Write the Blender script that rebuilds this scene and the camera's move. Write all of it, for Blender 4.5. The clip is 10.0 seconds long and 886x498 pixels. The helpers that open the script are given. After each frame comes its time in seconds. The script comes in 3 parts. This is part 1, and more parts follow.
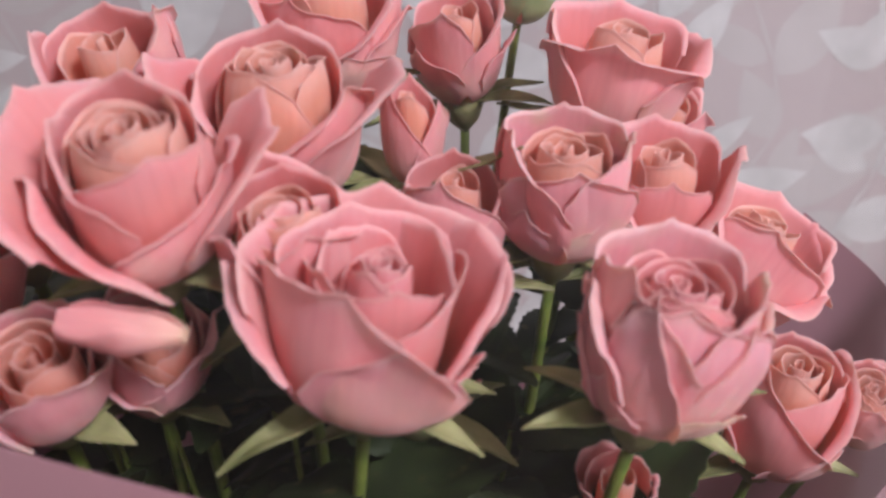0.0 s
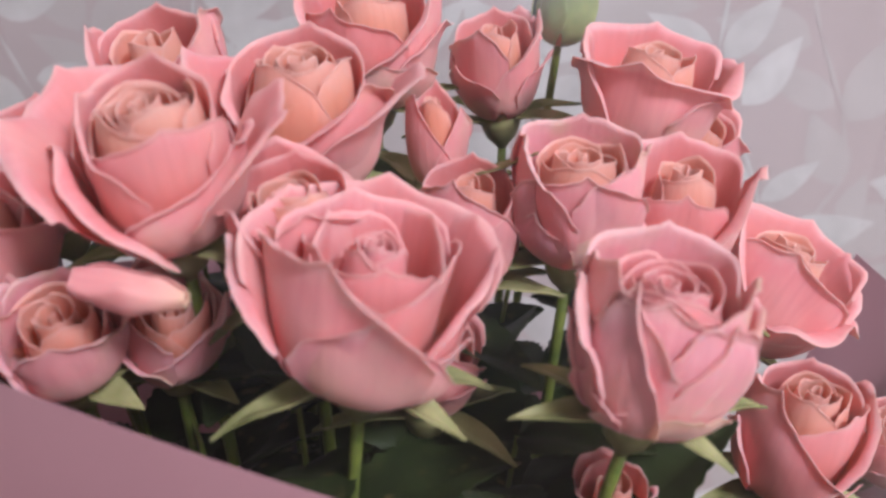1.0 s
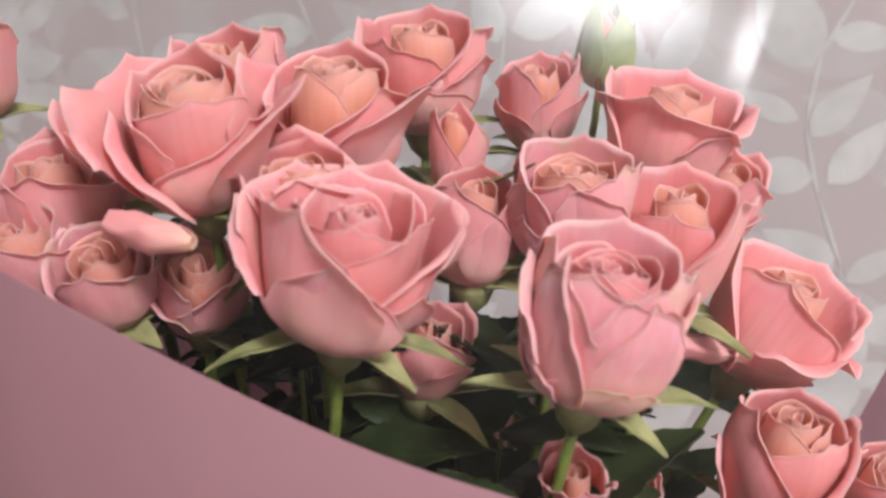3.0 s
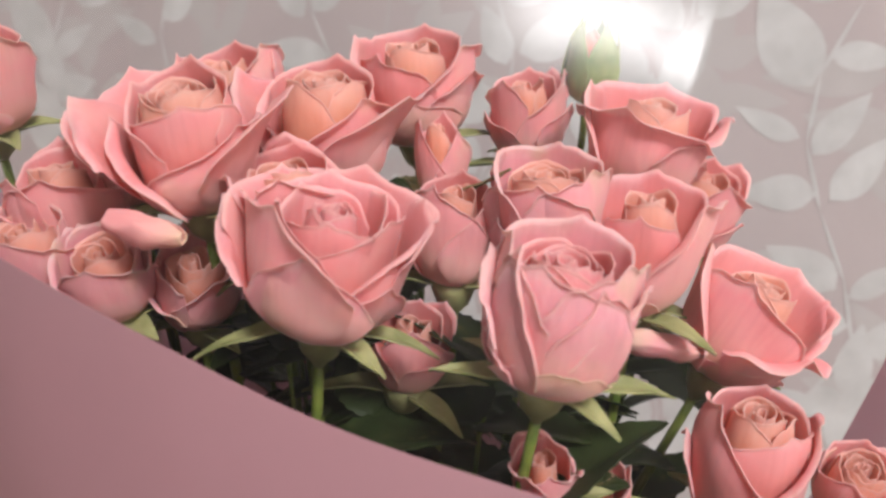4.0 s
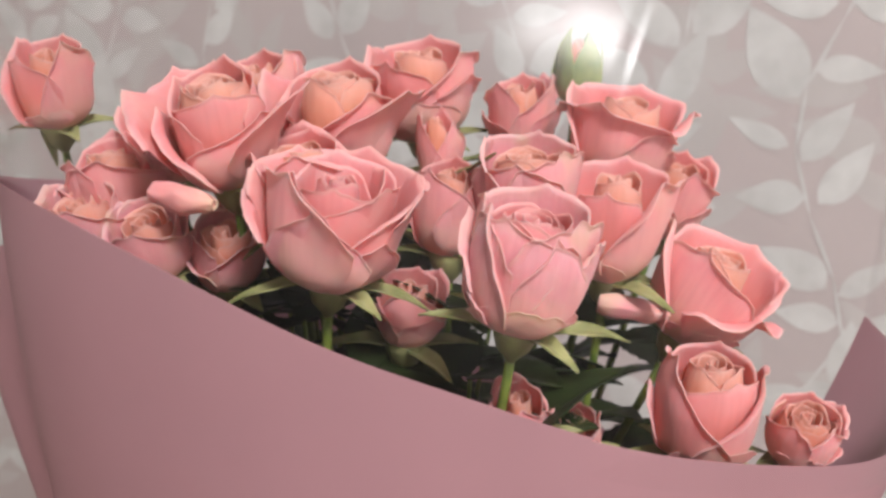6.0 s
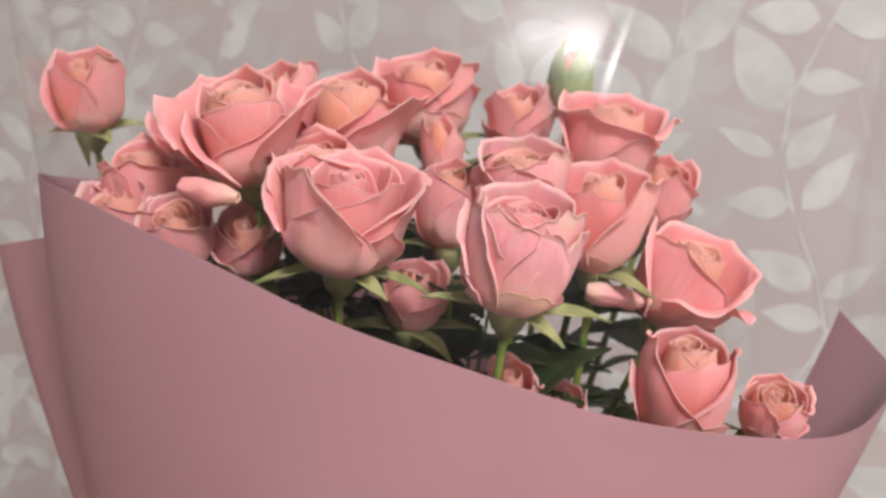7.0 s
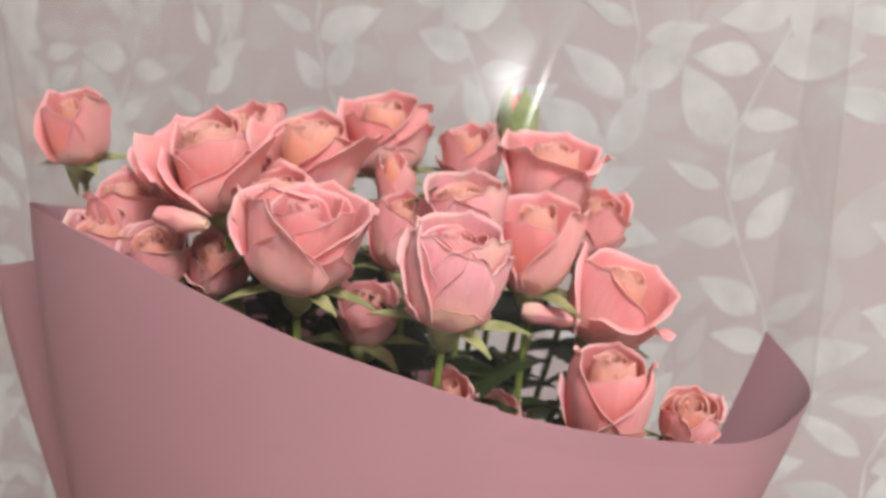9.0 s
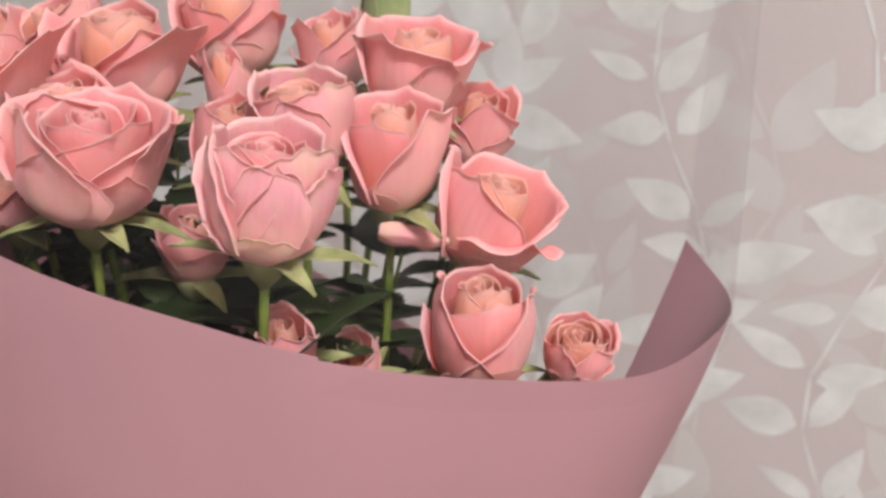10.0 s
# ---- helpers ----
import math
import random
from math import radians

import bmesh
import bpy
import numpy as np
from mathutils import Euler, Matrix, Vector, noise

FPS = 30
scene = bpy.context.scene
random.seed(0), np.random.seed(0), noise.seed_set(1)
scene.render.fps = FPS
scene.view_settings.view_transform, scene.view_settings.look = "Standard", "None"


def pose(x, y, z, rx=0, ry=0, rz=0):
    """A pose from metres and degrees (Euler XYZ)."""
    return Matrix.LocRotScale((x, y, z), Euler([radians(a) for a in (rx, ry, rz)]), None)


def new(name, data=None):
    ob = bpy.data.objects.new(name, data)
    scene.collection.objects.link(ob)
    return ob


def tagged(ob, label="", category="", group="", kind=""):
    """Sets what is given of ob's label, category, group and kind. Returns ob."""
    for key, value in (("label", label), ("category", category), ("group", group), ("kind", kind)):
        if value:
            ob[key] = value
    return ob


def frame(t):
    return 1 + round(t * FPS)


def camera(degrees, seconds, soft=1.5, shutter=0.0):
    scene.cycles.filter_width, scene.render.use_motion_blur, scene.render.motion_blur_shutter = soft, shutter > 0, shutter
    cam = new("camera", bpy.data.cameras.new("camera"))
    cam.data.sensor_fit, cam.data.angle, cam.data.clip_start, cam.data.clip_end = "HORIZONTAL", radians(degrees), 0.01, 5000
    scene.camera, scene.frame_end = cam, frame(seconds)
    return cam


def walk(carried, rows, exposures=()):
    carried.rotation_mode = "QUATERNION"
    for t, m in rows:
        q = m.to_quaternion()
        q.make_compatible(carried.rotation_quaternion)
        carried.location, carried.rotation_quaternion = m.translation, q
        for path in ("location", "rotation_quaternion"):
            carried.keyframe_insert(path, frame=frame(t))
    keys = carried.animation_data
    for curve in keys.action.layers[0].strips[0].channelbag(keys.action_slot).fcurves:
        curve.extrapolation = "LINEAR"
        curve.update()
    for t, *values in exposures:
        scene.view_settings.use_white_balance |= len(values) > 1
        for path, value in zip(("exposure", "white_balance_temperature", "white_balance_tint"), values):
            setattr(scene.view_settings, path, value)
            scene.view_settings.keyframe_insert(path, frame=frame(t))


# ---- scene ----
cam = camera(51.1, 10.0, soft=2.9)
cam.data.dof.use_dof, cam.data.dof.focus_distance, cam.data.dof.aperture_fstop = True, 0.31, 12.5
METRES, EYE, TILT, LEAN, TURN = 0.36, 0.55, -28.0, 0.0, 0.0
ROWS = [
    (0.0, 0.0, 0.0, 0.0, 0.0, 0.0, 0.0),
    (0.5, 0.0184, -0.0015, -0.0182, 1.68, 0.26, -1.49),
    (1.0, 0.0615, -0.0165, -0.0389, 5.48, 3.02, -3.45),
    (1.5, 0.0959, -0.0273, -0.0692, 9.0, 5.09, -5.71),
    (2.0, 0.1278, -0.0383, -0.0948, 11.56, 6.55, -7.57),
    (2.5, 0.1607, -0.0447, -0.1058, 12.71, 7.51, -8.87),
    (3.0, 0.2039, -0.0607, -0.1154, 14.36, 8.05, -9.65),
    (4.5, 0.2971, -0.0986, -0.1552, 17.58, 9.98, -10.44),
    (5.0, 0.3235, -0.117, -0.1762, 18.35, 10.21, -10.61),
    (5.5, 0.3418, -0.1455, -0.1924, 18.77, 10.67, -10.77),
    (7.0, 0.4036, -0.2559, -0.2549, 19.48, 12.09, -11.3),
    (7.5, 0.4181, -0.2874, -0.2714, 19.38, 12.65, -11.36),
    (8.0, 0.4236, -0.3169, -0.2766, 18.89, 13.36, -11.53),
    (8.5, 0.4416, -0.3541, -0.2806, 18.85, 13.8, -11.69),
    (9.0, 0.5037, -0.3421, -0.2733, 19.29, 13.86, -11.55),
    (9.5, 0.567, -0.2256, -0.2362, 19.93, 12.79, -10.49),
    (10.0, 0.5758, -0.1199, -0.1991, 18.78, 8.27, -9.02),
]
walk(cam, [(t, pose(0, 0, EYE, TILT, LEAN, TURN) @ pose(METRES * x, METRES * y, METRES * z, 90 + pitch, roll, yaw)) for t, x, y, z, yaw, pitch, roll in ROWS],
     exposures=[(0.0, -0.42, 6050, 20), (1.0, -0.32, 5980, 19), (2.5, -0.25, 6180, 15), (4.5, -0.25, 6500, 12), (10.0, -0.19, 6500, 11)])

# ---- light and exposure ----
world = bpy.data.worlds.new("room_air")
scene.world = world
world.use_nodes = True
world.node_tree.nodes["Background"].inputs[0].default_value = (1.0, 0.97, 0.94, 1)
world.node_tree.nodes["Background"].inputs[1].default_value = 0.0

LAMP_X, LAMP_Y, LAMP_Z = 1.03, -0.98, 1.99
lamp_data = bpy.data.lights.new("ceiling_lamp_light", "AREA")
lamp_data.shape, lamp_data.size, lamp_data.size_y = "RECTANGLE", 0.60, 0.44
lamp_data.energy = 97.0
lamp_data.color = (1.0, 0.985, 0.985)
lamp_light = new("ceiling_lamp_light", lamp_data)
lamp_light.matrix_world = pose(LAMP_X, LAMP_Y, LAMP_Z, 0, 0, 0)


# ---- materials ----
def material(name, rough=0.5, spec=0.5):
    m = bpy.data.materials.new(name)
    m.use_nodes = True
    nt = m.node_tree
    b = nt.nodes["Principled BSDF"]
    b.inputs["Roughness"].default_value = rough
    b.inputs["Specular IOR Level"].default_value = spec
    return m, nt, b


def ramp(nt, fac, stops):
    r = nt.nodes.new("ShaderNodeValToRGB")
    while len(r.color_ramp.elements) < len(stops):
        r.color_ramp.elements.new(0.5)
    for e, (p, c) in zip(r.color_ramp.elements, stops):
        e.position, e.color = p, (*c, 1)
    nt.links.new(fac, r.inputs[0])
    return r.outputs[0]


def noise_tex(nt, vec, scale, detail=3.0, rough=0.55):
    n = nt.nodes.new("ShaderNodeTexNoise")
    n.inputs["Scale"].default_value = scale
    n.inputs["Detail"].default_value = detail
    n.inputs["Roughness"].default_value = rough
    if vec is not None:
        nt.links.new(vec, n.inputs["Vector"])
    return n.outputs[0]


def mix(nt, fac, a, b, mode="MIX"):
    n = nt.nodes.new("ShaderNodeMix")
    n.data_type, n.blend_type = "RGBA", mode
    for sock, val in ((n.inputs[0], fac), (n.inputs[6], a), (n.inputs[7], b)):
        if isinstance(val, tuple):
            sock.default_value = (*val, 1)
        elif isinstance(val, float):
            sock.default_value = val
        else:
            nt.links.new(val, sock)
    return n.outputs[2]


def maths(nt, op, a, b=None, clamp=False):
    n = nt.nodes.new("ShaderNodeMath")
    n.operation, n.use_clamp = op, clamp
    for sock, val in zip(n.inputs, (a, b)):
        if val is None:
            continue
        if isinstance(val, (int, float)):
            sock.default_value = val
        else:
            nt.links.new(val, sock)
    return n.outputs[0]


def mapped(nt, vec, scale):
    n = nt.nodes.new("ShaderNodeMapping")
    n.inputs["Scale"].default_value = scale
    nt.links.new(vec, n.inputs["Vector"])
    return n.outputs[0]


def bump(nt, b, height, strength, dist):
    n = nt.nodes.new("ShaderNodeBump")
    n.inputs["Strength"].default_value = strength
    n.inputs["Distance"].default_value = dist
    nt.links.new(height, n.inputs["Height"])
    nt.links.new(n.outputs[0], b.inputs["Normal"])


def obj_coord(nt):
    return nt.nodes.new("ShaderNodeTexCoord").outputs["Object"]


def petal_material(name, stops, green, wilt=0.0, wash=1.0):
    """Petal skin: warm at the claw, pink towards the lip, fine lengthwise veins, cream-green blemishes."""
    m, nt, b = material(name, 0.60, 0.16)
    uv = nt.nodes.new("ShaderNodeUVMap").outputs[0]
    sep = nt.nodes.new("ShaderNodeSeparateXYZ")
    nt.links.new(uv, sep.inputs[0])
    info = nt.nodes.new("ShaderNodeObjectInfo")
    oc = obj_coord(nt)
    big = noise_tex(nt, oc, 55.0, 2.0)
    v = maths(nt, "ADD", sep.outputs[1], maths(nt, "MULTIPLY", maths(nt, "SUBTRACT", big, 0.5), 0.35))
    col = ramp(nt, v, stops)
    vein = noise_tex(nt, mapped(nt, uv, (34.0, 2.2, 1.0)), 1.0, 4.0)
    col = mix(nt, 0.22, col, ramp(nt, vein, [(0.3, (0.55, 0.34, 0.32)), (0.7, (1.0, 1.0, 1.0))]), "MULTIPLY")
    # one petal a little rosier or paler than the next
    col = mix(nt, maths(nt, "MULTIPLY", info.outputs["Random"], 0.40 * wash), col, (0.90, 0.40, 0.37))
    # paler washed patches
    pale = ramp(nt, noise_tex(nt, oc, 42.0, 2.0), [(0.45, (0, 0, 0)), (0.62, (1, 1, 1))])
    col = mix(nt, maths(nt, "ADD", 0.06 * wash, maths(nt, "MULTIPLY", pale, 0.46 * wash)), col, (0.91, 0.49, 0.45))
    # a thin dry rim
    rim = maths(nt, "MULTIPLY", maths(nt, "SUBTRACT", sep.outputs[1], 0.965), 30.0, True)
    col = mix(nt, maths(nt, "MULTIPLY", rim, 0.36), col, (0.96, 0.64, 0.57))
    # cream-green stain near the lip
    blot = noise_tex(nt, oc, 30.0, 3.0)
    edge = maths(nt, "MULTIPLY", maths(nt, "SUBTRACT", v, 0.45), 1.6, True)
    stain = maths(nt, "MULTIPLY", ramp(nt, blot, [(0.52, (0, 0, 0)), (0.64, (1, 1, 1))]), maths(nt, "MULTIPLY", edge, green), True)
    col = mix(nt, stain, col, (0.74, 0.62, 0.38))
    if wilt:
        spots = ramp(nt, noise_tex(nt, oc, 120.0, 4.0), [(0.5, (0, 0, 0)), (0.72, (1, 1, 1))])
        col = mix(nt, maths(nt, "MULTIPLY", spots, wilt), col, (0.50, 0.30, 0.17))
    nt.links.new(col, b.inputs["Base Color"])
    b.inputs["Subsurface Weight"].default_value = 0.40
    b.inputs["Subsurface Radius"].default_value = (1.0, 0.5, 0.4)
    b.inputs["Subsurface Scale"].default_value = 0.0025
    b.inputs["Sheen Weight"].default_value = 0.12
    b.inputs["Sheen Roughness"].default_value = 0.4
    fine = noise_tex(nt, mapped(nt, uv, (60.0, 5.0, 1.0)), 1.0, 3.0)
    folds = noise_tex(nt, mapped(nt, uv, (7.0, 3.0, 1.0)), 1.0, 2.0)
    crinkle = noise_tex(nt, oc, 150.0, 3.0)
    height = maths(nt, "ADD", maths(nt, "MULTIPLY", fine, 0.25), maths(nt, "ADD", folds, maths(nt, "MULTIPLY", crinkle, 0.5)))
    bump(nt, b, height, 0.22, 0.0016 + 0.004 * wilt)
    through_light = nt.nodes.new("ShaderNodeBsdfTranslucent")
    nt.links.new(mix(nt, 1.0, col, (1.0, 0.85, 0.80), "MULTIPLY"), through_light.inputs[0])
    both = nt.nodes.new("ShaderNodeMixShader")
    both.inputs[0].default_value = 0.22
    nt.links.new(b.outputs[0], both.inputs[1])
    nt.links.new(through_light.outputs[0], both.inputs[2])
    nt.links.new(both.outputs[0], nt.nodes["Material Output"].inputs[0])
    return m


PEACH = petal_material("petal_heart", [(0.0, (0.94, 0.42, 0.17)), (0.45, (0.95, 0.36, 0.20)), (0.8, (0.96, 0.40, 0.27)), (1.0, (0.96, 0.50, 0.41))], 0.0, 0.0, 0.4)
PINK = petal_material("petal_inside", [(0.0, (0.93, 0.506, 0.166)), (0.25, (0.94, 0.303, 0.179)), (0.6, (0.95, 0.273, 0.249)), (0.92, (0.95, 0.328, 0.345)), (1.0, (0.95, 0.422, 0.448))], 0.12, 0.0, 0.7)
OUTER = petal_material("petal_outside", [(0.0, (0.77, 0.744, 0.357)), (0.12, (0.91, 0.601, 0.409)), (0.5, (0.93, 0.411, 0.396)), (0.92, (0.94, 0.362, 0.396)), (1.0, (0.95, 0.482, 0.511))], 0.45, 0.0, 0.8)
WILTED = petal_material("petal_wilted", [(0.0, (0.75, 0.720, 0.448)), (0.2, (0.89, 0.506, 0.423)), (0.6, (0.93, 0.375, 0.409)), (0.9, (0.93, 0.387, 0.448)), (1.0, (0.93, 0.506, 0.537))], 0.7, 0.16)


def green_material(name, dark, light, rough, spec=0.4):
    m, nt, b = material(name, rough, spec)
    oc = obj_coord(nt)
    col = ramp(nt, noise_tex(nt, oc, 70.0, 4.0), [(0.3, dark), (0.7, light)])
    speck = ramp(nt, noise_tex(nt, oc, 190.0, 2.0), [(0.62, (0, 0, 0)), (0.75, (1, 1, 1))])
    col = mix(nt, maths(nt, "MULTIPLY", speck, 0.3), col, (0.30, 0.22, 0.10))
    nt.links.new(col, b.inputs["Base Color"])
    b.inputs["Subsurface Weight"].default_value = 0.15
    b.inputs["Subsurface Radius"].default_value = (0.5, 1.0, 0.2)
    b.inputs["Subsurface Scale"].default_value = 0.002
    bump(nt, b, noise_tex(nt, oc, 420.0, 3.0), 0.3, 0.0006)
    return m


SEPAL = green_material("sepal_green", (0.13, 0.145, 0.050), (0.34, 0.335, 0.155), 0.55, 0.25)
STEM = green_material("stem_green", (0.075, 0.12, 0.02), (0.21, 0.25, 0.05), 0.5, 0.25)
# leaf green taken near black: shade under the blooms put into the colour
LEAF_SHADED = green_material("leaf_green_shaded", (0.010, 0.017, 0.005), (0.027, 0.042, 0.013), 0.55, 0.15)
BUD = green_material("bud_green", (0.14, 0.20, 0.07), (0.33, 0.37, 0.16), 0.5)


def paper_material():
    """Matt mauve-pink wrapping film, almost plain, with faint clouding and creases."""
    m, nt, b = material("mauve_wrapping_film", 0.5, 0.32)
    oc = obj_coord(nt)
    col = ramp(nt, noise_tex(nt, oc, 7.0, 3.0), [(0.3, (0.43, 0.240, 0.272)), (0.7, (0.48, 0.270, 0.302))])
    nt.links.new(col, b.inputs["Base Color"])
    nt.links.new(maths(nt, "ADD", 0.46, maths(nt, "MULTIPLY", noise_tex(nt, oc, 22.0, 4.0), 0.14)), b.inputs["Roughness"])
    bump(nt, b, noise_tex(nt, oc, 16.0, 2.0), 0.12, 0.004)
    glow_through = nt.nodes.new("ShaderNodeBsdfTranslucent")
    nt.links.new(mix(nt, 0.5, col, (0.75, 0.48, 0.52)), glow_through.inputs[0])
    both = nt.nodes.new("ShaderNodeMixShader")
    both.inputs[0].default_value = 0.30
    nt.links.new(b.outputs[0], both.inputs[1])
    nt.links.new(glow_through.outputs[0], both.inputs[2])
    nt.links.new(both.outputs[0], nt.nodes["Material Output"].inputs[0])
    return m


def film_material():
    """Clear cellophane: lets light through, mirrors a little, with a faint haze."""
    m = bpy.data.materials.new("clear_cellophane")
    m.use_nodes = True
    nt = m.node_tree
    for n in list(nt.nodes):
        nt.nodes.remove(n)
    out = nt.nodes.new("ShaderNodeOutputMaterial")
    clear = nt.nodes.new("ShaderNodeBsdfTransparent")
    clear.inputs[0].default_value = (0.985, 0.98, 0.98, 1)
    gloss = nt.nodes.new("ShaderNodeBsdfGlossy")
    gloss.inputs["Roughness"].default_value = 0.21
    haze = nt.nodes.new("ShaderNodeBsdfDiffuse")
    haze.inputs[0].default_value = (0.8, 0.79, 0.79, 1)
    veil = nt.nodes.new("ShaderNodeMixShader")
    veil.inputs[0].default_value = 0.003
    nt.links.new(clear.outputs[0], veil.inputs[1])
    nt.links.new(haze.outputs[0], veil.inputs[2])
    fres = nt.nodes.new("ShaderNodeFresnel")
    fres.inputs[0].default_value = 1.36
    both = nt.nodes.new("ShaderNodeMixShader")
    nt.links.new(maths(nt, "MINIMUM", maths(nt, "MULTIPLY", fres.outputs[0], 0.65), 0.20), both.inputs[0])
    nt.links.new(veil.outputs[0], both.inputs[1])
    nt.links.new(gloss.outputs[0], both.inputs[2])
    oc = obj_coord(nt)
    bp = nt.nodes.new("ShaderNodeBump")
    bp.inputs["Strength"].default_value = 0.25
    bp.inputs["Distance"].default_value = 0.004
    nt.links.new(noise_tex(nt, oc, 14.0, 2.0), bp.inputs["Height"])
    nt.links.new(bp.outputs[0], gloss.inputs["Normal"])
    nt.links.new(both.outputs[0], out.inputs[0])
    return m


def plain_material(name, dark, light, scale, rough, relief=0.1, spec=0.4):
    m, nt, b = material(name, rough, spec)
    oc = obj_coord(nt)
    col = ramp(nt, noise_tex(nt, oc, scale, 4.0), [(0.3, dark), (0.7, light)])
    nt.links.new(col, b.inputs["Base Color"])
    bump(nt, b, noise_tex(nt, oc, scale * 30, 3.0), relief, 0.001)
    return m


PAPER = paper_material()
FILM = film_material()
WALLPAPER = plain_material("pink_grey_wallpaper", (0.405, 0.358, 0.354), (0.44, 0.39, 0.386), 9.0, 0.7, 0.25)
FAINT = plain_material("faint_leaf_print", (0.42, 0.395, 0.386), (0.455, 0.435, 0.427), 22.0, 0.65, 0.2)
PRINT = plain_material("pale_leaf_print", (0.435, 0.438, 0.428), (0.56, 0.568, 0.558), 38.0, 0.6, 0.2)
PLASTER = plain_material("white_paint", (0.72, 0.705, 0.69), (0.77, 0.755, 0.74), 3.0, 0.7)
FLOORING = plain_material("light_floor", (0.28, 0.22, 0.165), (0.34, 0.275, 0.21), 5.0, 0.5)
WHITE = plain_material("white_metal", (0.75, 0.75, 0.75), (0.80, 0.80, 0.80), 10.0, 0.4)


# ---- mesh helpers ----
def solid(name, verts, faces, mat, uvs=None, smooth=True):
    me = bpy.data.meshes.new(name)
    me.from_pydata([tuple(v) for v in verts], [], faces)
    me.materials.append(mat)
    if smooth:
        me.shade_smooth()
    if uvs is not None:
        layer = me.uv_layers.new(name="UVMap")
        idx = np.empty(len(me.loops), dtype=np.int32)
        me.loops.foreach_get("vertex_index", idx)
        layer.data.foreach_set("uv", np.asarray(uvs, dtype=np.float32)[idx].ravel())
    return me


def part(name, me, parent, label=""):
    ob = new(name, me)
    ob.parent = parent
    return tagged(ob, label)


def grid_normals(P):
    du = np.gradient(P, axis=1)
    dv = np.gradient(P, axis=0)
    n = np.cross(du, dv)
    return n / np.maximum(np.linalg.norm(n, axis=2, keepdims=True), 1e-9)


def sheet(name, P, thick, mat, UV=None, inner=None):
    """A thin closed sheet from a grid of points: two skins and a rim."""
    rows, cols = P.shape[:2]
    N = grid_normals(P)
    t = np.broadcast_to(np.asarray(thick, dtype=float), (rows, cols))[..., None] * 0.5
    verts = np.concatenate([(P + N * t).reshape(-1, 3), (P - N * t).reshape(-1, 3)])
    off = rows * cols
    faces = []
    for i in range(rows - 1):
        for j in range(cols - 1):
            a, b, c, d = i * cols + j, i * cols + j + 1, (i + 1) * cols + j + 1, (i + 1) * cols + j
            faces += [(a, b, c, d), (off + d, off + c, off + b, off + a)]
    ring = [j for j in range(cols)] + [i * cols + cols - 1 for i in range(1, rows)]
    ring += [(rows - 1) * cols + j for j in range(cols - 2, -1, -1)] + [i * cols for i in range(rows - 2, 0, -1)]
    for a, b in zip(ring, ring[1:] + ring[:1]):
        faces.append((b, a, off + a, off + b))
    uvs = None
    if UV is not None:
        uvs = np.concatenate([UV.reshape(-1, 2)] * 2)
    me = solid(name, verts, faces, mat, uvs)
    me.set_sharp_from_angle(angle=radians(60))
    if inner is not None:
        me.materials.append(inner)
        skins = 2 * (rows - 1) * (cols - 1)
        me.polygons.foreach_set("material_index", [i % 2 if i < skins else 0 for i in range(len(faces))])
    return me


def tube(name, pts, radii, mat, sides=8):
    pts = np.asarray(pts, dtype=float)
    tan = np.gradient(pts, axis=0)
    tan /= np.linalg.norm(tan, axis=1, keepdims=True)
    ref = np.array((0.31, 0.9, 0.12))
    verts, faces = [], []
    for p, t, r in zip(pts, tan, radii):
        a = np.cross(t, ref)
        a /= np.linalg.norm(a)
        b = np.cross(t, a)
        for k in range(sides):
            w = 2 * math.pi * k / sides
            verts.append(p + r * (math.cos(w) * a + math.sin(w) * b))
    for i in range(len(pts) - 1):
        for k in range(sides):
            k2 = (k + 1) % sides
            faces.append((i * sides + k, i * sides + k2, (i + 1) * sides + k2, (i + 1) * sides + k))
    faces.append(tuple(range(sides - 1, -1, -1)))
    faces.append(tuple((len(pts) - 1) * sides + k for k in range(sides)))
    return solid(name, verts, faces, mat)


def box(name, size, at, mat):
    x, y, z = (s / 2 for s in size)
    v = [(at[0] + a * x, at[1] + b * y, at[2] + c * z) for a in (-1, 1) for b in (-1, 1) for c in (-1, 1)]
    f = [(0, 1, 3, 2), (4, 6, 7, 5), (0, 4, 5, 1), (2, 3, 7, 6), (0, 2, 6, 4), (1, 5, 7, 3)]
    return solid(name, v, f, mat, smooth=False)


def smooth01(x):
    x = np.clip(x, 0, 1)
    return x * x * (3 - 2 * x)


def spline(points, n):
    """Catmull-Rom through the control points, n samples."""
    p = np.asarray(points, dtype=float)
    p = np.concatenate([[2 * p[0] - p[1]], p, [2 * p[-1] - p[-2]]])
    out = []
    for s in np.linspace(0, len(p) - 3 - 1e-6, n):
        i, t = int(s), s - int(s)
        a, b, c, d = p[i:i + 4]
        out.append(0.5 * (2 * b + (c - a) * t + (2 * a - 5 * b + 4 * c - d) * t * t + (3 * b - a - 3 * c + d) * t ** 3))
    return np.array(out)


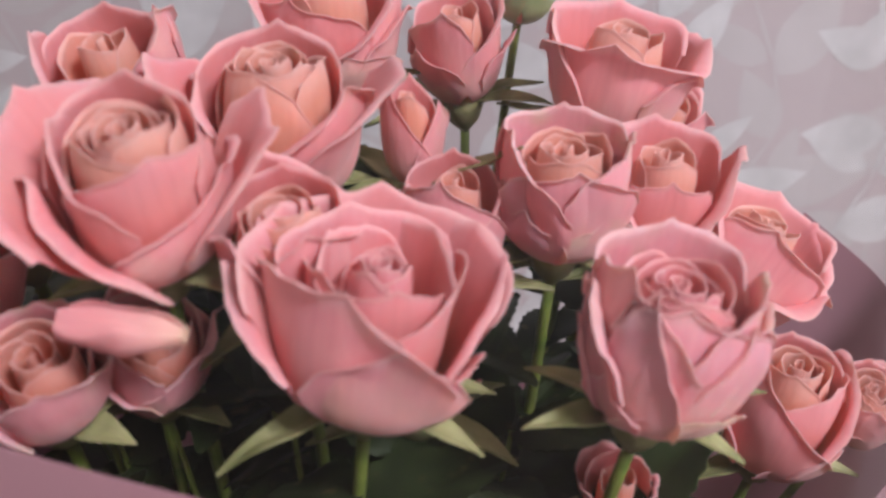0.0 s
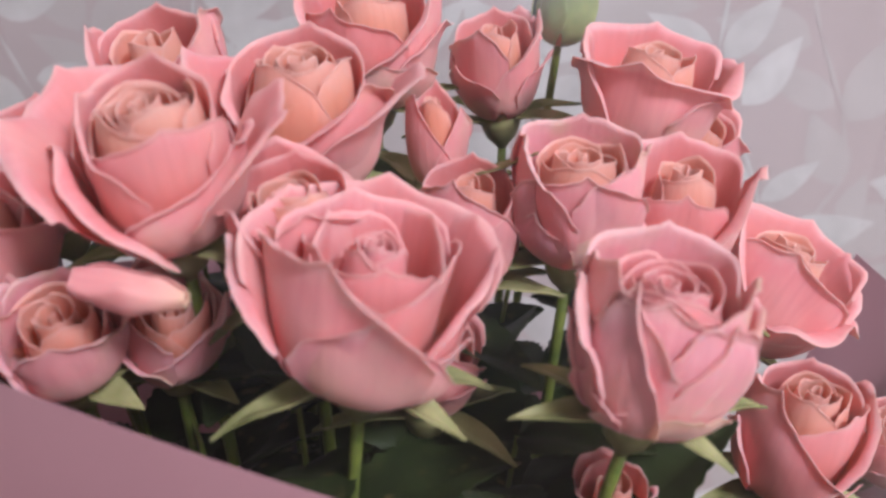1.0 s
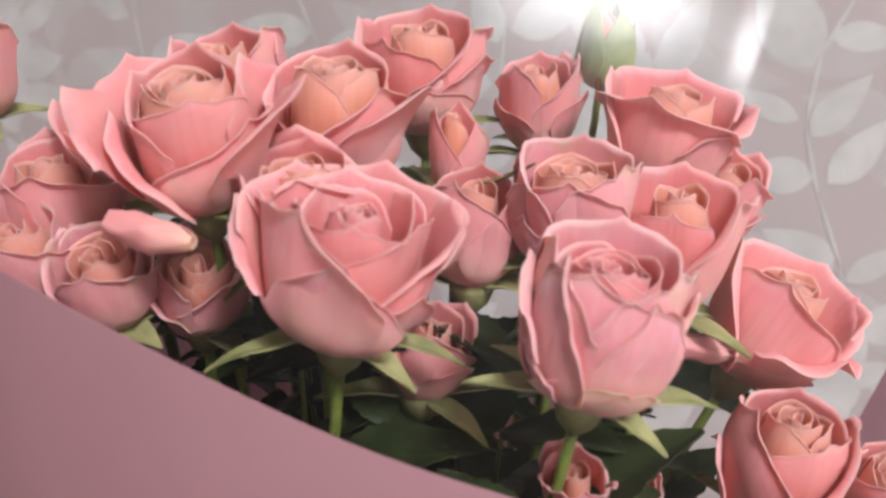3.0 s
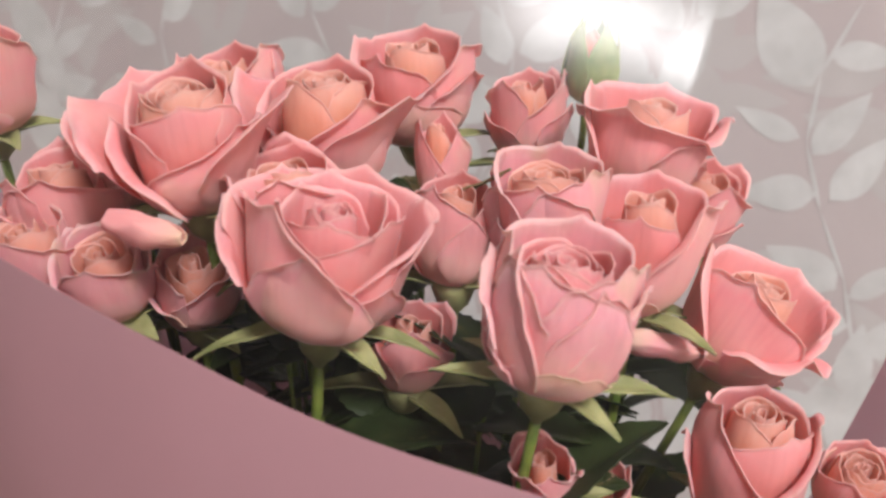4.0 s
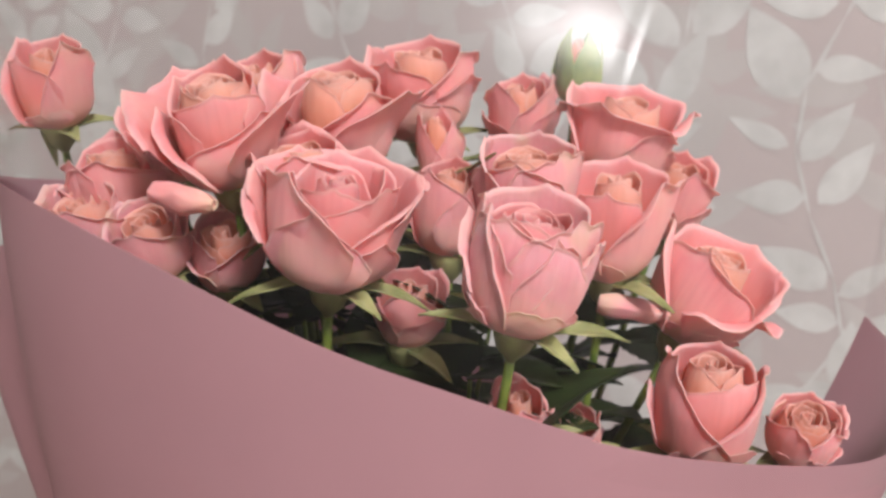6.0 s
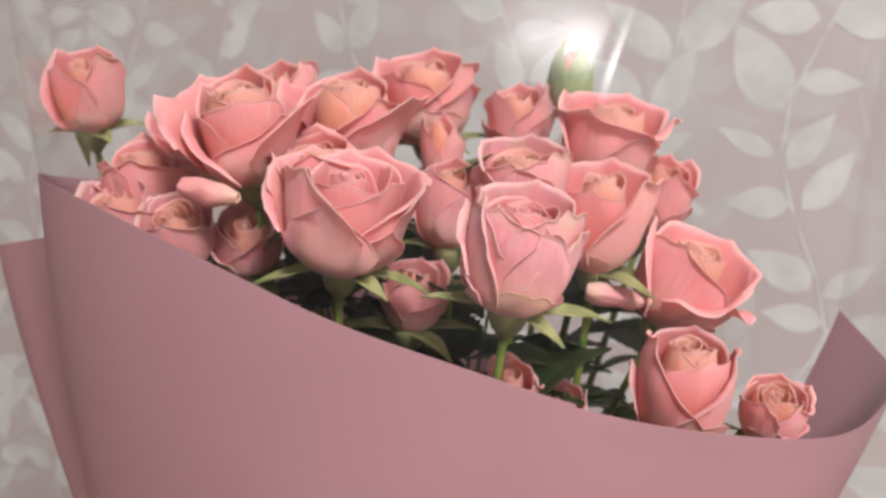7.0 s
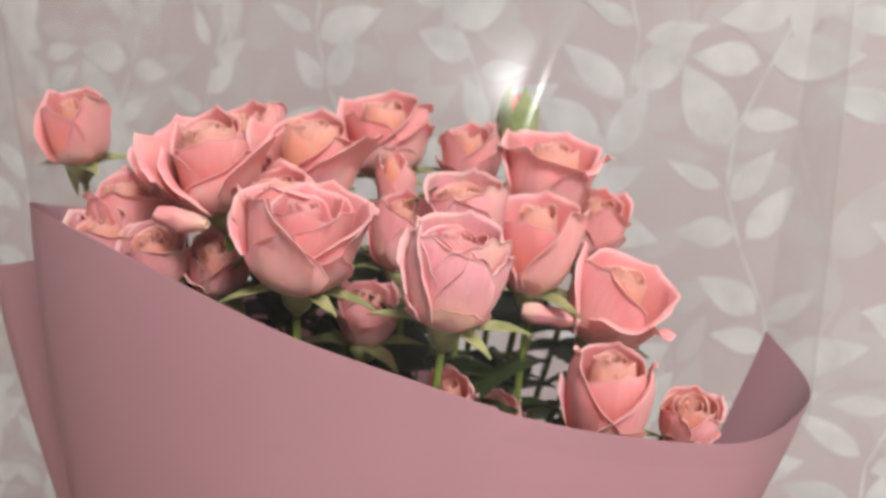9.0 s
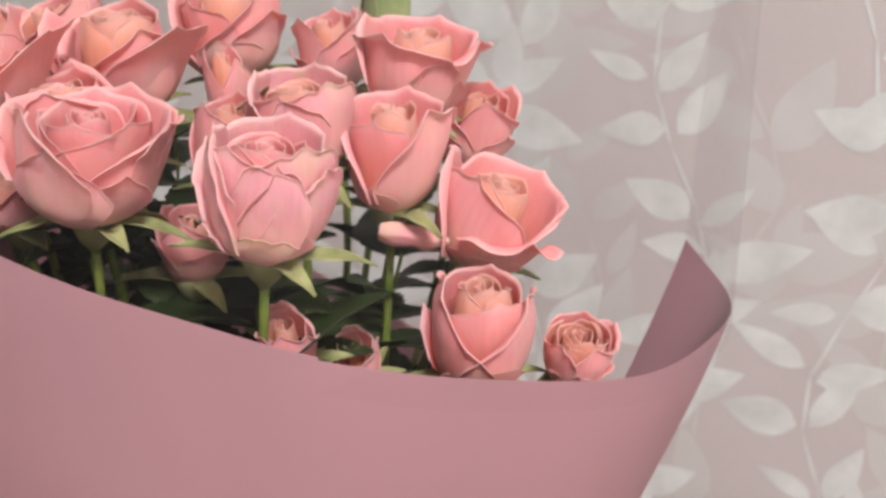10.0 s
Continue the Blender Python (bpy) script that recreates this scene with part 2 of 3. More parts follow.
# ---- the room ----
WALL_Y, FLOOR_Z, TOP_Z = 0.535, -0.20, 2.05
tagged(new("wall_north", box("wall_north", (3.6, 0.1, 2.25), (0.1, WALL_Y + 0.05, 0.925), WALLPAPER)), "pink-grey wallpapered wall with pale leaf print", "wall", kind="structure")
tagged(new("wall_south", box("wall_south", (3.6, 0.1, 2.25), (0.1, -2.85, 0.925), PLASTER)), "plain white painted wall", "wall", kind="structure")
tagged(new("wall_west", box("wall_west", (0.1, 3.335, 2.25), (-1.75, -1.1325, 0.925), PLASTER)), "plain white painted wall", "wall", kind="structure")
tagged(new("wall_east", box("wall_east", (0.1, 3.335, 2.25), (1.95, -1.1325, 0.925), PLASTER)), "plain white painted wall", "wall", kind="structure")
tagged(new("floor", box("floor", (3.8, 3.6, 0.1), (0.1, -1.12, FLOOR_Z - 0.05), FLOORING)), "plain light wooden floor", "floor", kind="structure")
tagged(new("ceiling", box("ceiling", (3.8, 3.6, 0.1), (0.1, -1.12, TOP_Z + 0.05), PLASTER)), "plain white ceiling", "ceiling", kind="structure")

ceiling_lamp = tagged(new("ceiling_lamp"), "flat white square ceiling lamp fixed to the ceiling", "lamp")
ceiling_lamp.location = (LAMP_X, LAMP_Y, TOP_Z)
part("housing", box("housing", (0.66, 0.48, 0.04), (0, 0, -0.02), WHITE), ceiling_lamp)


def print_leaf(L, W, bend, n=9):
    """Outline strip of one printed leaf, base at the origin, along x."""
    s = np.linspace(0, 1, n)
    w = W * np.sin(np.pi * s ** 0.8) ** 0.9 * (1 - 0.25 * s)
    c = np.stack([L * s, bend * L * s * s], axis=1)
    return np.concatenate([c + np.stack([0 * s, w / 2], axis=1), c - np.stack([0 * s, w / 2], axis=1)]), n


def wallpaper_print(name, seed, shift_x, shift_z, mat, depth, big):
    """Sprigs of paired leaves and star blooms, printed in a half-drop repeat."""
    rng = random.Random(seed)
    verts, faces = [], []

    def leaf(x, z, ang, L, W, bend):
        pts, n = print_leaf(L, W, bend)
        base = len(verts)
        ca, sa = math.cos(ang), math.sin(ang)
        for a, b in pts:
            verts.append((x + ca * a - sa * b, WALL_Y - depth - 0.0000012 * (len(faces) // 8 % 97), z + sa * a + ca * b))
        for i in range(n - 1):
            faces.append((base + i, base + i + 1, base + n + i + 1, base + n + i))

    step_x, step_z = 0.112, 0.30
    for ix in range(-10, 11):
        for iz in range(0, 6):
            ox = shift_x + ix * step_x
            oz = shift_z + iz * step_z + (ix % 2) * step_z / 2
            px = ox
            for k in range(7):
                z = oz + k * 0.041
                x = ox + 0.022 * math.sin(k * 0.9 + ix * 1.7)
                leaf(px, z - 0.041, math.atan2(0.041, x - px), 0.047, 0.0028, 0.0)
                px = x
                for side in (-1, 1):
                    if rng.random() < 0.07:
                        continue
                    ang = math.pi / 2 - side * math.radians(rng.uniform(20, 95))
                    L = rng.uniform(0.036, 0.066) * big
                    leaf(x + side * 0.004, z + rng.uniform(-0.012, 0.012), ang, L, L * rng.uniform(0.38, 0.62), rng.uniform(-0.15, 0.15))
            for k in (0, 1, 3, 4):
                leaf(px + 0.006, oz + 0.266, k * math.pi / 3 + 0.3 + rng.uniform(-0.2, 0.2), rng.uniform(0.034, 0.052), rng.uniform(0.018, 0.028), 0.1)
    return solid(name, verts, faces, mat, smooth=False)


tagged(new("wallpaper_shade", wallpaper_print("wallpaper_shade", 8, 0.072, -0.10, FAINT, 0.0001, 1.15)), "faint grey leaf sprigs printed behind paler ones", "wallpaper", kind="structure")
tagged(new("wallpaper_print", wallpaper_print("wallpaper_print", 5, 0.03, -0.15, PRINT, 0.00028, 1.0)), "pale grey-white leaf sprigs printed on the wallpaper", "wallpaper", kind="structure")


# ---- wrapping ----
WAIST = np.array((-0.045, 0.240, -0.09))


def wrap_sheet(rim, n, power, power_end, waist_r, ang0, ang1, wobble, seed, rows=30):
    """Points of a wrapping sheet from the tied waist up to its rim."""
    R = spline(rim, n)
    A = np.linspace(ang0, ang1, n)
    base = WAIST + np.stack([waist_r * np.cos(A), waist_r * np.sin(A), 0 * A], axis=1)
    d = np.linspace(1, 0, rows)[:, None, None]
    pw = (power + (power_end - power) * smooth01(np.linspace(-0.4, 1.0, n)))[None, :, None]
    P = R[None] + (base - R)[None] * np.concatenate([d ** pw, d ** pw, d + 0 * pw], axis=2)
    for i in range(rows):
        for j in range(n):
            q = P[i, j]
            k = noise.noise(Vector((q[0] * 9 + seed, q[1] * 9, q[2] * 5)))
            P[i, j] += np.array((0.3, -0.6, 0.0)) * wobble * k * (1 - d[i, 0, 0] * 0.5)
    return P


wrap = tagged(new("bouquet_wrap"), "mauve-pink matt bouquet wrap with a clear film collar", "bouquet wrap")
wrap.location = (WAIST[0], WAIST[1], FLOOR_Z)
SHIFT = np.array((WAIST[0], WAIST[1], FLOOR_Z))

FRONT_RIM = [(-0.140, 0.260, 0.425), (-0.172, 0.205, 0.434), (-0.152, 0.163, 0.444), (-0.100, 0.139, 0.440), (-0.044, 0.129, 0.427),
             (0.003, 0.131, 0.412), (0.046, 0.140, 0.400), (0.086, 0.155, 0.387), (0.122, 0.195, 0.369), (0.163, 0.250, 0.352),
             (0.184, 0.300, 0.349), (0.189, 0.345, 0.351), (0.163, 0.379, 0.368)]
front = wrap_sheet(FRONT_RIM, 90, 1.8, 1.1, 0.036, radians(150), radians(400), 0.006, 1.0)
part("front_sheet", sheet("front_sheet", front - SHIFT, 0.0002, PAPER), wrap)

# the upper layer overlaps it as far as a straight cut edge
over = front[:, :52] + np.array((-0.0001, -0.00028, 0.0))
over[-4:, :, 2] += np.linspace(0, 0.0012, 4)[:, None]
part("overlap_sheet", sheet("overlap_sheet", over - SHIFT, 0.0002, PAPER), wrap)

BACK_RIM = [(-0.145, 0.178, 0.418), (-0.190, 0.190, 0.407), (-0.228, 0.211, 0.394), (-0.205, 0.290, 0.372), (-0.110, 0.370, 0.350),
            (0.020, 0.390, 0.290), (0.100, 0.370, 0.235), (0.140, 0.330, 0.220)]
back = wrap_sheet(BACK_RIM, 60, 1.35, 1.2, 0.033, radians(215), radians(0), 0.006, 4.0)
part("back_sheet", sheet("back_sheet", back - SHIFT, 0.0004, PAPER), wrap)

# the skirt of the wrap below the tie, standing on the floor
skirt_a = np.linspace(0, 2 * math.pi, 49)
skirt_rows = []
for k in range(8):
    s = k / 7
    rr = 0.036 + 0.030 * s + 0.006 * s * np.sin(7 * skirt_a)
    skirt_rows.append(np.stack([rr * np.cos(skirt_a), rr * np.sin(skirt_a), np.full(49, (WAIST[2] - FLOOR_Z) * (1 - s) + 0.0006)], axis=1))
part("skirt", sheet("skirt", np.array(skirt_rows), 0.0004, PAPER), wrap)

FILM_TOP = [(-0.165, 0.270, 0.62), (-0.205, 0.215, 0.62), (-0.190, 0.185, 0.62), (-0.120, 0.180, 0.62), (-0.050, 0.196, 0.62),
            (0.008, 0.227, 0.62), (0.060, 0.251, 0.615), (0.102, 0.271, 0.61), (0.142, 0.286, 0.605), (0.172, 0.315, 0.60),
            (0.186, 0.345, 0.60), (0.188, 0.380, 0.59), (0.172, 0.405, 0.58)]


def film_grid(n=220, rows=36):
    lo, hi = spline(FRONT_RIM, n), spline(FILM_TOP, n)
    lo = lo + np.array((0, 0.0012, -0.012))
    P = []
    for i in range(rows):
        s = i / (rows - 1)
        row = lo + (hi - lo) * np.array((s ** 1.15, s ** 1.8, s))
        for j in range(n):
            q = row[j]
            k = noise.noise(Vector((q[0] * 14, q[1] * 14, q[2] * 7 + 3)))
            row[j] += np.array((0.2, -0.5, 0)) * 0.006 * k * smooth01(s * 3)
            # a few sharp creases running up the film
            for c0, c1, high in ((0.40, 0.36, 0.0009), (0.66, 0.70, 0.0016), (0.53, 0.58, 0.0014), (0.90, 0.93, 0.0020)):
                u = j / (n - 1) - (c0 + (c1 - c0) * s)
                row[j] += np.array((0.3, -0.9, 0)) * high * math.exp(-(u / 0.009) ** 2) * smooth01(s * 2)
        P.append(row)
    return np.array(P)


fg = film_grid()
fr, fc = fg.shape[:2]
film_faces = [(i * fc + j, i * fc + j + 1, (i + 1) * fc + j + 1, (i + 1) * fc + j) for i in range(fr - 1) for j in range(fc - 1)]
part("clear_film", solid("clear_film", (fg - SHIFT).reshape(-1, 3), film_faces, FILM), wrap, "clear glossy cellophane film").visible_shadow = False


# ---- roses ----
def petal_grid(az, half, R, H, left=0.9, tip=1.0, right=0.9, lean=0.0, flare=0.0, lip=0.07, roll=80, rag=0.0, spiral=0.08, phi0=8, nu=23, nv=26, seed=0.0, rho0=0.05, flat=0.32, sway=1.0, cusp=0.04, point=1.2, nick=0.014):
    """One petal as a grid. It leaves the claw outwards and turns up into the cup; its rim runs from the left height over the
    tip to the right height, and a narrow lip rolls back along it by roll degrees."""
    us = np.linspace(-1, 1, nu)
    P = np.zeros((nv, nu, 3))
    UV = np.zeros((nv, nu, 2))
    vs = np.linspace(0, 1, nv)
    phim, phit = 88 - 26 * flare, 99 - 82 * flare

    def angle(v):
        return np.where(v < 0.5, phi0 + (phim - phi0) * np.sin(np.clip(v / 0.5, 0, 1) * math.pi / 2), phim + (phit - phim) * smooth01((v - 0.5) / 0.5))

    ph = np.radians(angle(vs))
    rho = rho0 + np.cumsum(np.cos(ph)) / nv
    up = np.cumsum(np.sin(np.radians(np.where(vs < 0.5, phi0 + (88 - phi0) * np.sin(np.clip(vs / 0.5, 0, 1) * math.pi / 2), 92)))) / nv
    kr, kz = R / rho[:int(nv * 0.62)].max(), H / up[-1]
    left, tip, right = (float(np.interp(h, up / up[-1], vs)) + max(0.0, h - 1) * up[-1] for h in (left, tip, right))
    steps = 1 - (1 - np.linspace(0, 1, nv)) ** 1.7
    for j, u in enumerate(us):
        if u < lean:
            length = tip - (tip - left) * ((lean - u) / (lean + 1)) ** point
        else:
            length = tip - (tip - right) * ((u - lean) / (1 - lean)) ** point
        length += cusp * max(0.0, 1 - abs(u - lean) / 0.16) ** 1.5
        length -= 0.16 * length * float(smooth01((abs(u) - 0.72) / 0.28)) ** 1.5
        length -= rag * (0.5 + 0.5 * noise.noise(Vector((u * 4.5, seed, 0.3))))
        length += nick * noise.noise(Vector((u * 6.0, seed * 0.7, 9.0))) + 0.5 * nick * noise.noise(Vector((u * 17.0, seed * 0.7, 4.0)))
        k = 0.78 * roll * (0.40 + 0.6 * float(smooth01(abs(u - lean) / 0.35))) * (1 + 0.35 * noise.noise(Vector((u * 1.9, seed * 1.3, 2.0))))
        wide_lip = 0.8 * lip * (0.35 + 0.75 * math.cos(0.5 * math.pi * u) ** 0.8) * (1 + 0.4 * noise.noise(Vector((u * 2.3, seed, 5.0))))
        start = 1 - wide_lip / max(0.2, length)
        bend = angle(steps * length) - k * smooth01((steps - start) / (1.0 - start))
        r, z = rho0, 0.0
        for i in range(nv):
            v = steps[i]
            if i:
                a = math.radians(0.5 * (bend[i] + bend[i - 1]))
                ds = length * (steps[i] - steps[i - 1])
                r += math.cos(a) * ds
                z += math.sin(a) * ds
            wide = 0.55 + 0.45 * float(smooth01(v * length / 0.45))
            th = az + u * half * wide
            ripple = 1 + 0.10 * sway * v * noise.noise(Vector((u * 1.5 + seed, v * 2.0, seed))) + (0.022 + 0.25 * rag) * v ** 3 * noise.noise(Vector((u * 5 + seed, v * 3, 1.0)))
            rr = r * kr * (1 + spiral * u) * ripple * (1 - flat * v + flat * v * 0.88 / max(0.62, math.cos(u * half)))
            P[i, j] = (rr * math.cos(th), rr * math.sin(th), z * kz)
            UV[i, j] = (0.5 + 0.5 * u, v)
    return P, UV


def add_petal(rose, mat, seed, inner=None, **kw):
    P, UV = petal_grid(seed=seed, **kw)
    t = 0.0007 - 0.00045 * UV[..., 1]
    ob = part("petal", sheet("petal", P, t, mat, UV, inner), rose)
    return ob


def leaf_grid(L, W, fold, droop, serr=0.0, n=13, m=7, seed=0.0, taper=0.75):
    """A leaf blade along +x, its midrib folded, its tip drooping."""
    P = np.zeros((n, m, 3))
    for i in range(n):
        s = i / (n - 1)
        w = W * math.sin(math.pi * min(1, s ** taper * 0.98 + 0.01)) ** 0.85
        w *= 1 + serr * (1 if i % 2 else -1)
        for j in range(m):
            u = -1 + 2 * j / (m - 1)
            P[i, j] = (L * s, u * w / 2, fold * abs(u) * w / 2 - droop * L * s * s + 0.04 * L * noise.noise(Vector((s * 3, u, seed))))
    return P


def oriented(P, origin, direction, up):
    d = Vector(direction).normalized()
    side = Vector(up).cross(d).normalized()
    n = d.cross(side)
    M = np.array([d, side, n])
    return P @ M + np.asarray(origin)


def inside_wrap(c):
    """Whether a point keeps clear of the wrapping, for the leaves."""
    k = 0.95 - 0.8 * max(0.0, 0.40 - c[2])
    mid = 0.0 - 0.15 * max(0.0, 0.40 - c[2])
    return ((c[0] - mid) / 0.160) ** 2 + ((c[1] - 0.285) / 0.145) ** 2 < k * k


def rose_frame(axis):
    a = Vector(axis).normalized()
    x = Vector((1, 0, 0)) - a * a.x
    x.normalize()
    y = a.cross(x)
    return Matrix((x, y, a)).transposed()


def rose(center, axis, R, H, petals, label, seed, hearts=7, heart_top=0.62, heart_high=0.92, heart_mat=PEACH, cup_mat=PINK, guard_mat=OUTER, sepal_droop=0.55, sepal_len=0.024,
         leaves=2, rag=0.0, calyx=0.0075, turn=0.0, base=14, wide=0.0):
    """A rose on its stem: whorled heart, petals, calyx, sepals, stem and leaves.
    A petal is bearing, half-width, radius, left, tip and right height, place of the tip, flare, lip width, lip roll."""
    rng = random.Random(seed)
    M = rose_frame(axis)
    foot = Vector(center) - Vector(axis).normalized() * H * 0.5
    ob = tagged(new("rose"), label, "rose", "roses of the bouquet")
    ob.matrix_world = Matrix.Translation(foot) @ M.to_4x4()
    inv = ob.matrix_world.inverted()
    az = turn
    # the whorled heart
    for k in range(hearts):
        f = k / max(1, hearts - 1)
        r = R * (0.09 + (heart_top - 0.09) * f ** 0.85)
        h = heart_high + 0.02 * f + rng.uniform(-0.015, 0.015)
        add_petal(ob, heart_mat, rng.uniform(0, 50), az=az, half=radians(140 - 62 * f), R=r, H=H, left=h - 0.02 - 0.09 * f, tip=h, right=h - 0.04 - 0.16 * f, lean=rng.uniform(-0.4, 0.3),
                  flare=-0.05, lip=0.022 + 0.02 * f, roll=25 + 45 * f, spiral=0.24 - 0.1 * f, phi0=25, rag=rag, nick=0.008, nu=19, flat=0.0, sway=0.35, cusp=0.004)
        az += radians(137.5 + rng.uniform(-14, 14))
    for bearing, half, rk, left, tip, right, lean, flare, lip, roll in petals:
        add_petal(ob, cup_mat if rk < 0.9 else guard_mat, rng.uniform(0, 50), inner=WILTED if guard_mat == WILTED else PINK, az=radians(bearing), half=radians(half), R=R * rk, H=H, left=left, tip=tip, right=right, lean=lean, flare=flare + wide, phi0=base,
                  lip=lip, roll=roll, spiral=0.05, rag=rag)
    # calyx
    n = 10
    prof = [(0.0015, -0.012), (0.0024, -0.0105), (calyx * 0.75, -0.007), (calyx, -0.002), (calyx * 1.15, 0.0025)]
    verts, faces = [], []
    for r, z in prof:
        for k in range(n):
            verts.append((r * math.cos(2 * math.pi * k / n), r * math.sin(2 * math.pi * k / n), z))
    for i in range(len(prof) - 1):
        for k in range(n):
            k2 = (k + 1) % n
            faces.append((i * n + k, i * n + k2, (i + 1) * n + k2, (i + 1) * n + k))
    faces.append(tuple(range(n - 1, -1, -1)))
    faces.append(tuple((len(prof) - 1) * n + k for k in range(n)))
    calyx_ob = part("calyx", solid("calyx", verts, faces, SEPAL), ob, "green calyx")
    for k in range(5):
        a = radians((200, 338, 28, 92, 150)[k]) + rng.uniform(-0.25, 0.25)
        dr = sepal_droop * rng.uniform(0.6, 1.3) if rng.random() < 0.45 else 0.3
        P = leaf_grid(sepal_len * rng.uniform(0.75, 1.3), 0.0090, 0.45, 0.15 + dr * 0.4, seed=rng.uniform(0, 9), taper=0.5, n=17)
        P = oriented(P, (calyx * 0.8 * math.cos(a), calyx * 0.8 * math.sin(a), -0.001), (math.cos(a), math.sin(a), 0.50 - 0.6 * dr), (0, 0, 1))
        part("sepal", sheet("sepal", P, 0.0006, SEPAL), calyx_ob)
    # stem down to the tie
    top = foot - Vector(axis).normalized() * 0.011
    tie = Vector(WAIST) + Vector((rng.uniform(-0.018, 0.018), rng.uniform(-0.018, 0.018), 0))
    low = Vector((tie.x * 1.0 + rng.uniform(-0.02, 0.02), tie.y + rng.uniform(-0.02, 0.02), FLOOR_Z + 0.012))
    p1 = top - Vector(axis).normalized() * 0.05
    p2 = tie.lerp(top, 0.5) + Vector((rng.uniform(-0.008, 0.008), rng.uniform(-0.004, 0.012), 0))
    path = spline([tuple(top), tuple(p1.lerp(p2, 0.2)), tuple(p2), tuple(tie), tuple(low)], 26)
    loc = np.array([tuple(inv @ Vector(p)) for p in path])
    stem = part("stem", tube("stem", loc, np.linspace(0.0017, 0.0024, 26), STEM), ob, "green rose stem")
    made = 0
    for k in range(leaves * 14):
        if made == leaves:
            break
        q = path[3 + rng.randrange(9)]
        out = Vector((rng.uniform(-1, 1), rng.uniform(-0.7, 1), 0)).normalized()
        L = rng.uniform(0.032, 0.056)
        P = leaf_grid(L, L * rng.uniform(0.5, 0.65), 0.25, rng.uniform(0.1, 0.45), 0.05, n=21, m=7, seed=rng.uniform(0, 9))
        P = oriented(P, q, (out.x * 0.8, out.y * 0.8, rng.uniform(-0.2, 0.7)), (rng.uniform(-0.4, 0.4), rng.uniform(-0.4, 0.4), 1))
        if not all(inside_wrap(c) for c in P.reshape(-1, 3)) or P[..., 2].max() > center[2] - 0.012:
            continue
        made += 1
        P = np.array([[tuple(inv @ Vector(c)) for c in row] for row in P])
        part("leaf", sheet("leaf", P, 0.0004, LEAF_SHADED), stem, "dark green rose leaf, darkened further for shade")
    return ob


OPEN = "open salmon-pink rose with peach heart and rolled petals"
HALF = "half-open salmon-pink rose with rolled lips"
OLD = "crumpled pink rose with wilting frilled petals"
SMALL = "small salmon-pink rose beside the wrap's edge"


def loose_cup(seed, flared=2, spin=0.0):
    """Petals of a half-open bloom: three upright ones with slanting rims, then lower flared ones."""
    rng = random.Random(seed)
    out = [(90, 95, 0.82, 0.88, 1.0, 0.88, 0.0, 0.0, 0.05, 60)]
    for k in range(3):
        lean = rng.choice((-0.45, 0.45)) + rng.uniform(-0.15, 0.15)
        low, high = rng.uniform(0.45, 0.68), rng.uniform(0.86, 0.98)
        pair = (high, low) if lean < 0 else (low, high)
        out.append((spin + 215 + 115 * k + rng.uniform(-12, 12), 68, 0.97 + 0.03 * k, pair[0], rng.uniform(0.94, 1.02), pair[1], lean, rng.uniform(0.0, 0.12), rng.uniform(0.06, 0.11), rng.uniform(80, 115)))
    for k in range(flared):
        out.append((spin + 250 + 95 * k + rng.uniform(-25, 25), 46, 1.10 + 0.04 * k, 0.50, rng.uniform(0.55, 0.75), 0.48, rng.uniform(-0.3, 0.3), rng.uniform(0.3, 0.6), 0.07, 70))
    return out


# the front row
rose((-0.015, 0.174, 0.437), (0.13, -0.05, 0.99), 0.0226, 0.0400, [
    (280, 85, 0.50, 0.84, 0.92, 0.84, 0.1, 0.0, 0.04, 60), (225, 75, 0.66, 0.92, 0.96, 0.74, -0.1, 0.0, 0.04, 60), (335, 75, 0.72, 0.70, 0.94, 0.92, 0.3, 0.0, 0.05, 70),
    (160, 95, 0.58, 0.90, 1.0, 0.80, 0.0, 0.0, 0.04, 60), (30, 95, 0.66, 0.80, 1.0, 0.92, 0.2, 0.0, 0.04, 60), (120, 90, 0.78, 0.94, 1.04, 0.88, 0.0, 0.02, 0.04, 60),
    (95, 75, 0.97, 0.97, 1.06, 0.97, 0.0, 0.12, 0.05, 50), (45, 60, 1.00, 0.90, 1.00, 0.95, -0.1, 0.14, 0.05, 60), (150, 55, 1.01, 0.95, 1.03, 0.92, 0.0, 0.16, 0.05, 50),
    (359, 61, 1.03, 0.56, 0.95, 0.97, 0.25, 0.12, 0.08, 100), (242, 68, 1.05, 0.95, 1.06, 0.68, 0.16, -0.03, 0.06, 95), (279, 46, 1.10, 0.54, 0.80, 0.50, 0.0, 0.02, 0.05, 45),
    (328, 42, 1.12, 0.48, 0.64, 0.40, 0.2, 0.56, 0.06, 60), (192, 36, 1.14, 0.82, 0.90, 0.58, -0.3, 0.28, 0.13, 125)],
    OPEN, 11, heart_mat=PINK, hearts=8, heart_top=0.40, heart_high=0.95, leaves=16, turn=0.6, base=15, wide=0.12)
